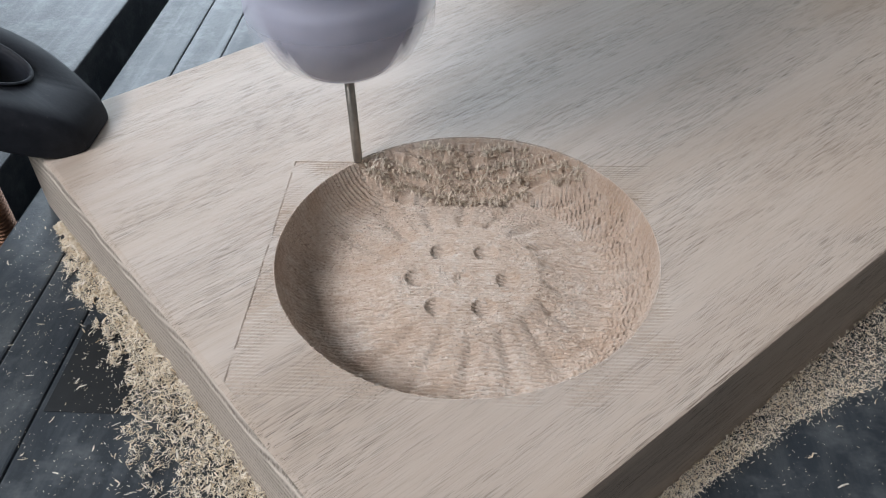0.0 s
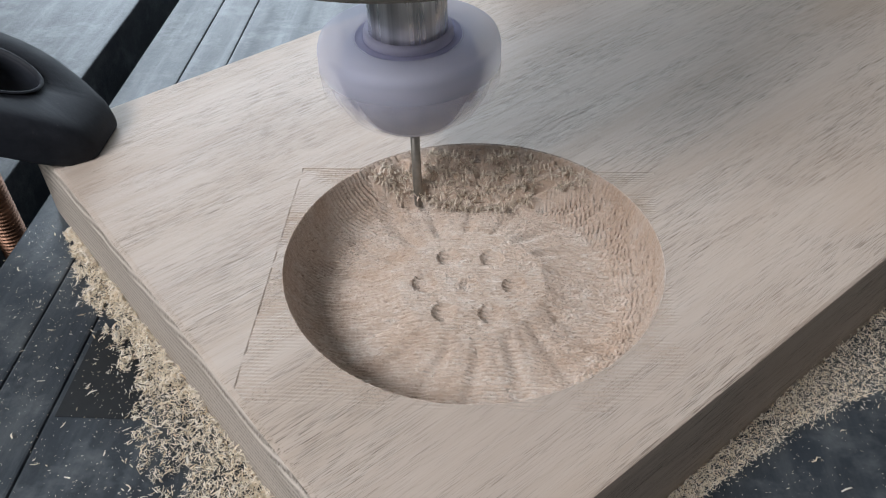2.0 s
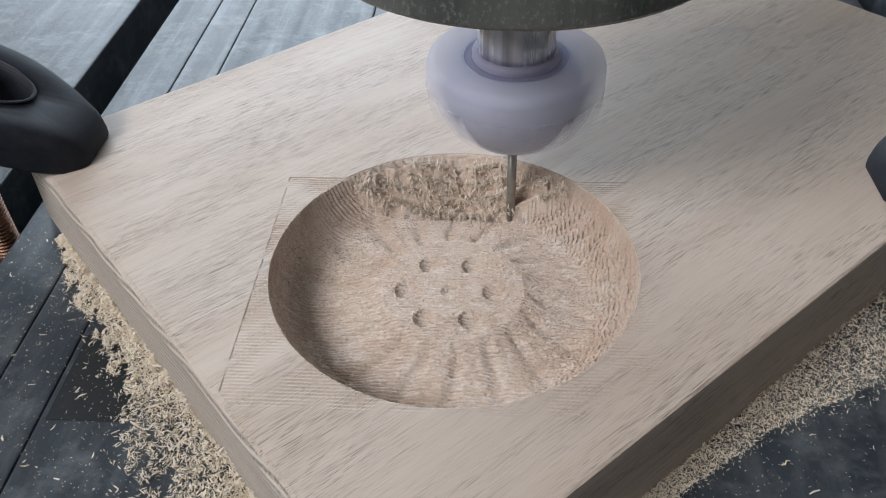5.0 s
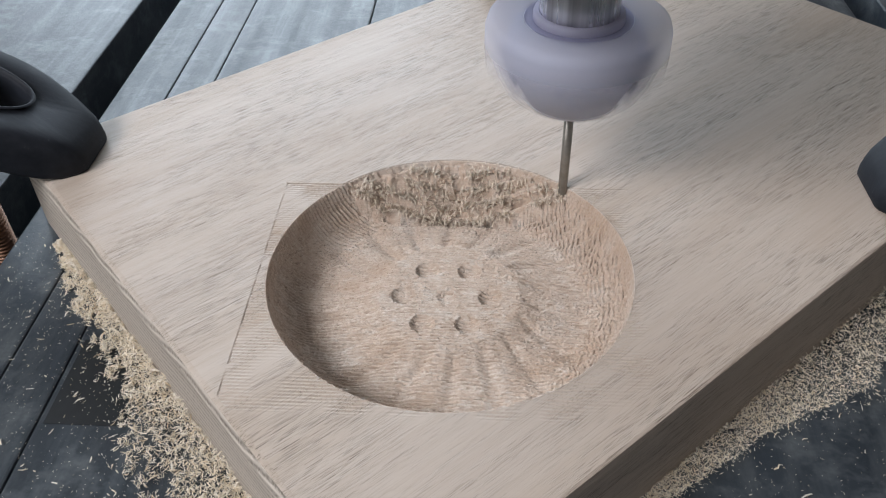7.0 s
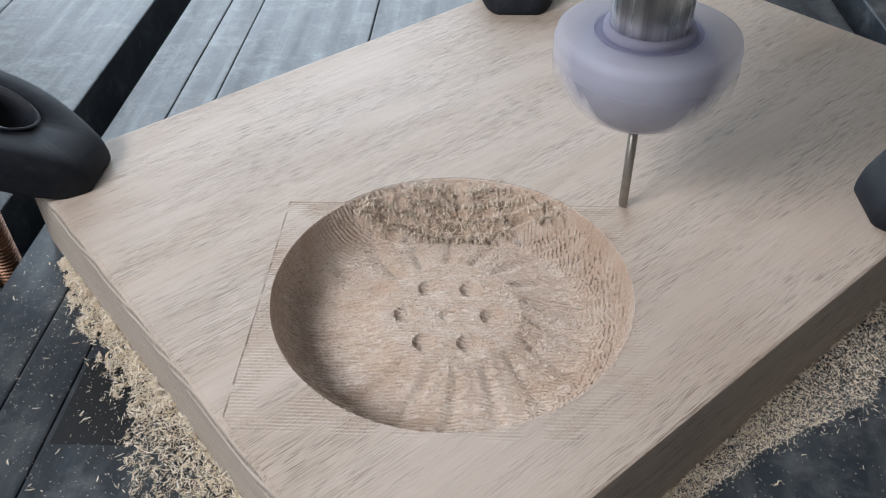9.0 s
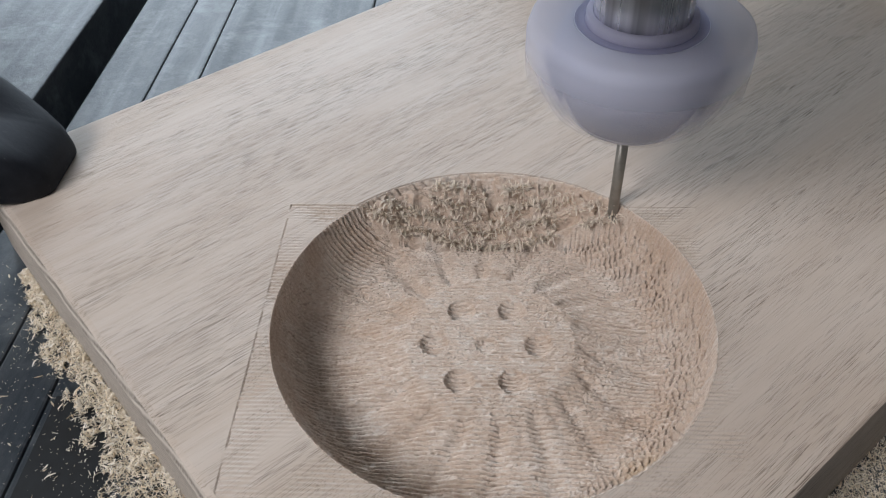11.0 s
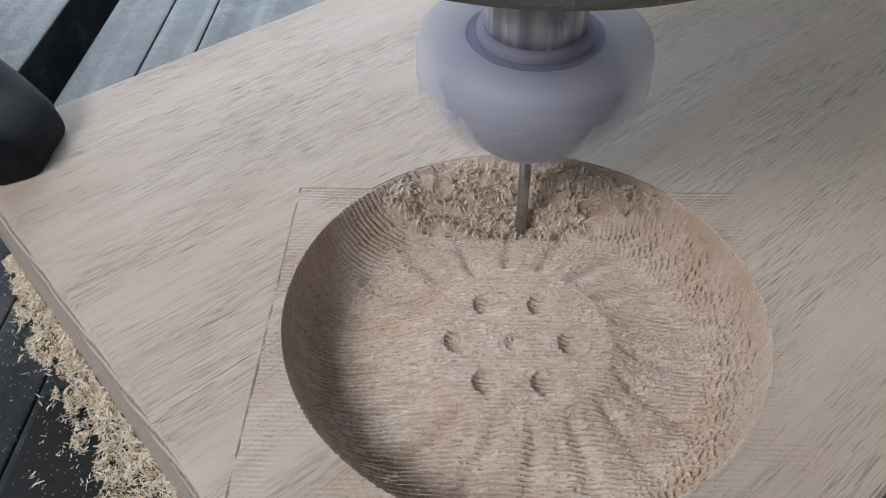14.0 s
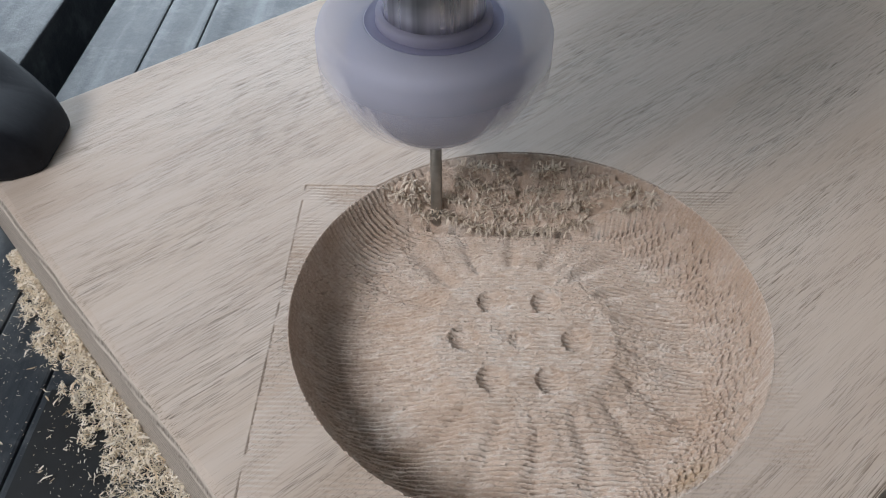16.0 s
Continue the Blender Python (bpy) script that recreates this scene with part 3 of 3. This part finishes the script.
# ---- chips ----
def chips(name, label, spots, seed, size=(0.0009, 0.0034)):
    """Small bent shavings in one mesh: spots gives (x, y, z)."""
    rng = random.Random(seed)
    verts, faces = [], []
    for x, y, z in spots:
        ln = rng.uniform(*size) * (1.7 if rng.random() < 0.06 else 1)
        wd = max(0.00013, ln * rng.uniform(0.10, 0.26))
        turn = Euler((rng.gauss(0, 0.6), rng.gauss(0, 0.45), rng.uniform(0, 6.283))).to_matrix()
        bow = rng.uniform(-0.35, 0.35) * ln
        tip = rng.uniform(0.3, 1.0)
        base = len(verts)
        for px, py, pz in ((-ln / 2, -wd / 2 * tip, 0), (-ln / 2, wd / 2 * tip, 0), (0, -wd / 2, bow), (0, wd / 2, bow), (ln / 2, -wd / 2 * tip, bow * 0.4), (ln / 2, wd / 2 * 0.4, bow * 0.4)):
            v = turn @ Vector((px, py, pz))
            verts.append((x + v.x, y + v.y, max(z + v.z, 0.0004)))
        faces += [(base, base + 2, base + 3, base + 1), (base + 2, base + 4, base + 5, base + 3)]
    ob = sheet_mesh(name, verts, faces, CHIP)
    return tagged(ob, label, "wood chips", kind="stuff")


def heaps():
    rng = random.Random(5)

    def width(s, seed, lo, hi):
        v = noise.noise(Vector((s * 22, seed, 0))) * 0.6 + noise.noise(Vector((s * 70, seed, 3))) * 0.3
        return lo + (hi - lo) * min(1, max(0, 0.5 + v))

    left, right, loose = [], [], []
    # along the end face
    for _ in range(21000):
        w = rng.uniform(-0.10, 0.145)
        wide = width(w, 1.0, 0.55, 1.35) * float(np.interp(w, [-0.10, 0.0085, 0.02, 0.041, 0.066, 0.091, 0.122, 0.135], [0.028, 0.0235, 0.0205, 0.0182, 0.0152, 0.0115, 0.0068, 0.0035]))
        k = rng.random() ** 1.5 * (1.3 if rng.random() < 0.12 else 1.0)
        x, y = uw(U0 - 0.0005 - k * wide, w)
        lump = 0.55 + 0.9 * max(0, 0.5 + noise.noise(Vector((x * 160, y * 160, 2))))
        if k > 0.55 and noise.noise(Vector((x * 210, y * 210, 7))) < -0.12:
            continue
        left.append((x, y, rng.random() * min(0.0065, wide * 0.45) * lump * max(0, 1 - k) ** 0.7 + 0.0006))
    # along the long face
    for _ in range(36000):
        u = rng.uniform(-0.09, 0.27)
        wide = width(u, 7.0, 0.6, 1.4) * float(np.interp(u, [-0.09, 0.0106, 0.045, 0.068, 0.081, 0.115, 0.27], [0.003, 0.0052, 0.0095, 0.0128, 0.0172, 0.0235, 0.029]))
        k = rng.random() ** 1.1 * (1.3 if rng.random() < 0.12 else 1.0)
        if u < 0.05 and rng.random() < 0.35:
            continue
        x, y = uw(u, W0 - 0.0005 - k * wide)
        right.append((x, y, rng.random() * min(0.005, wide * 0.4) * max(0, 1 - k) ** 0.8 + 0.0005))
    for _ in range(5200):
        if rng.random() < 0.55:
            x, y = uw(U0 - 0.004 - abs(rng.gauss(0, 0.045)), rng.uniform(-0.12, 0.16))
        else:
            x, y = uw(rng.uniform(-0.1, 0.27), W0 - 0.004 - abs(rng.gauss(0, 0.045)))
        if SLOT_L[0] < x < SLOT_L[1] or SLOT_R[0] < x < SLOT_R[1]:
            continue
        loose.append((x, y, 0.0005))
    chips("chip_heap", "pale wood shavings heaped along the board's end", left, 1, (0.0005, 0.0022))
    chips("chip_heap", "pale wood shavings heaped along the board's long side", right, 2, (0.0004, 0.0015))
    chips("loose_chips", "scattered pale wood dust", loose, 3, (0.00018, 0.0008))
    chips("loose_shavings", "few larger pale shavings on the bed", [p for p in loose if rng.random() < 0.07], 4, (0.0008, 0.0030))


heaps()


# ---- the cutter and its spindle: origin at the bit's tip ----
def router_spindle():
    root = tagged(new("router_spindle"), "black speckled router spindle with a whirling lilac fan", "router spindle")
    part("spindle_collar", lathe([(0, 0.1083), (0.0600, 0.1083), (0.0612, 0.1096), (0.061, 0.150), (0.058, 0.154), (0, 0.154)], 96), SPINDLE, root, smooth=False)
    part("motor_body", lathe([(0, 0.154), (0.040, 0.154), (0.040, 0.300), (0.036, 0.305), (0, 0.305)], 64), SPINDLE, root, "black motor above the collar")
    part("collet_nut", lathe([(0, 0.067), (0.0118, 0.067), (0.0125, 0.069), (0.0125, 0.1093), (0, 0.1093)], 48), STEEL, root, "polished steel collet nut", smooth=True)
    part("cutter_bit", lathe([(0, 0.0), (0.0007, 0.0001), (0.0014, 0.0006), (0.00165, 0.0016), (0.00165, 0.0394), (0, 0.0394)], 24), BIT, root, "thin dull grey ball-nose bit", smooth=True)
    part("fan_shroud", lathe([(0.0172, 0.0696), (0.0182, 0.0703), (0.0262, 0.0704), (0.0285, 0.0694), (0.0293, 0.0668), (0.0294, 0.0600), (0.0290, 0.0540), (0.0280, 0.0490)], 72), VANE, root, "lilac shroud blurred by its spin", smooth=True)
    # the vanes under the shroud: sweeps of the spinning blades, denser towards the hub
    core = [(0.0135, 0.0690), (0.0205, 0.0668), (0.0222, 0.0625), (0.0218, 0.0570), (0.0202, 0.0515), (0.0176, 0.0462), (0.0150, 0.0416)]
    part("fan_hub", lathe(core, 72), CORE, root, "milky lilac plastic hub", smooth=True)
    for k in (0.25, 0.45, 0.65, 0.85):
        sweep = [(0.0215 + 0.0068 * k, 0.0670), (0.0228 + 0.0060 * k, 0.0620), (0.0222 + 0.0058 * k, 0.0570), (0.0205 + 0.0058 * k, 0.0515), (0.0178 + 0.0056 * k, 0.0462), (0.0150 + 0.0044 * k, 0.0418 + 0.0012 * k)]
        part("fan_vane", lathe(sweep, 72), HUB, root, "milky lilac vanes blurred by their spin" if k < 0.3 else "", smooth=True)
    part("fan_boss", lathe([(0.0166, 0.0426), (0.0152, 0.0411), (0.0135, 0.0400), (0.0112, 0.0396), (0.0, 0.0396)], 72), BOSS, root, "pale lilac boss round the bit", smooth=True)
    part("fan_ring", lathe([(0.0126, 0.0722), (0.0140, 0.0724), (0.0143, 0.0716), (0.0143, 0.0690), (0.0126, 0.0690), (0.0126, 0.0722)], 64), RING, root, "pale raised ring round the nut", smooth=True)
    part("fan_groove", lathe([(0.0144, 0.0696), (0.0150, 0.0691), (0.0164, 0.0690), (0.0171, 0.0697)], 64), GROOVE, root, "darker lilac groove round the ring", smooth=True)
    return root


ROUTER = router_spindle()


def motions():
    rows = [(0, -0.0400, 0.0358), (0.25, -0.0397, 0.0338), (0.5, -0.0378, 0.0308), (1.0, -0.0335, 0.0253), (1.5, -0.0277, 0.0217), (2.0, -0.0213, 0.0191),
            (2.5, -0.0147, 0.0180), (3.0, -0.0081, 0.0176), (3.5, -0.0014, 0.0172), (4.0, 0.0054, 0.0162), (4.5, 0.0122, 0.0162), (5.0, 0.0190, 0.0168),
            (5.5, 0.0254, 0.0188), (6.0, 0.0317, 0.0222), (6.5, 0.0362, 0.0262), (7.0, 0.0392, 0.0330), (7.5, 0.0442, 0.0360), (8.0, 0.0508, 0.0362),
            (8.5, 0.0578, 0.0362), (9.0, 0.0610, 0.0362), (9.2, 0.0594, 0.0362), (9.5, 0.0541, 0.0362), (10.0, 0.0472, 0.0358), (10.5, 0.0412, 0.0337),
            (11.0, 0.0378, 0.0290), (11.5, 0.0335, 0.0244), (12.0, 0.0284, 0.0210), (12.5, 0.0224, 0.0179), (13.0, 0.0158, 0.0164), (13.5, 0.0083, 0.0168),
            (14.0, 0.0017, 0.0166), (14.5, -0.0050, 0.0161), (15.0, -0.0118, 0.0167), (15.5, -0.0182, 0.0178), (16.0, -0.0246, 0.0206)]
    walk(ROUTER, [(t, pose(x, SCAN + (0.0006 if t > 9.1 else 0.0002), z)) for t, x, z in rows])


motions()
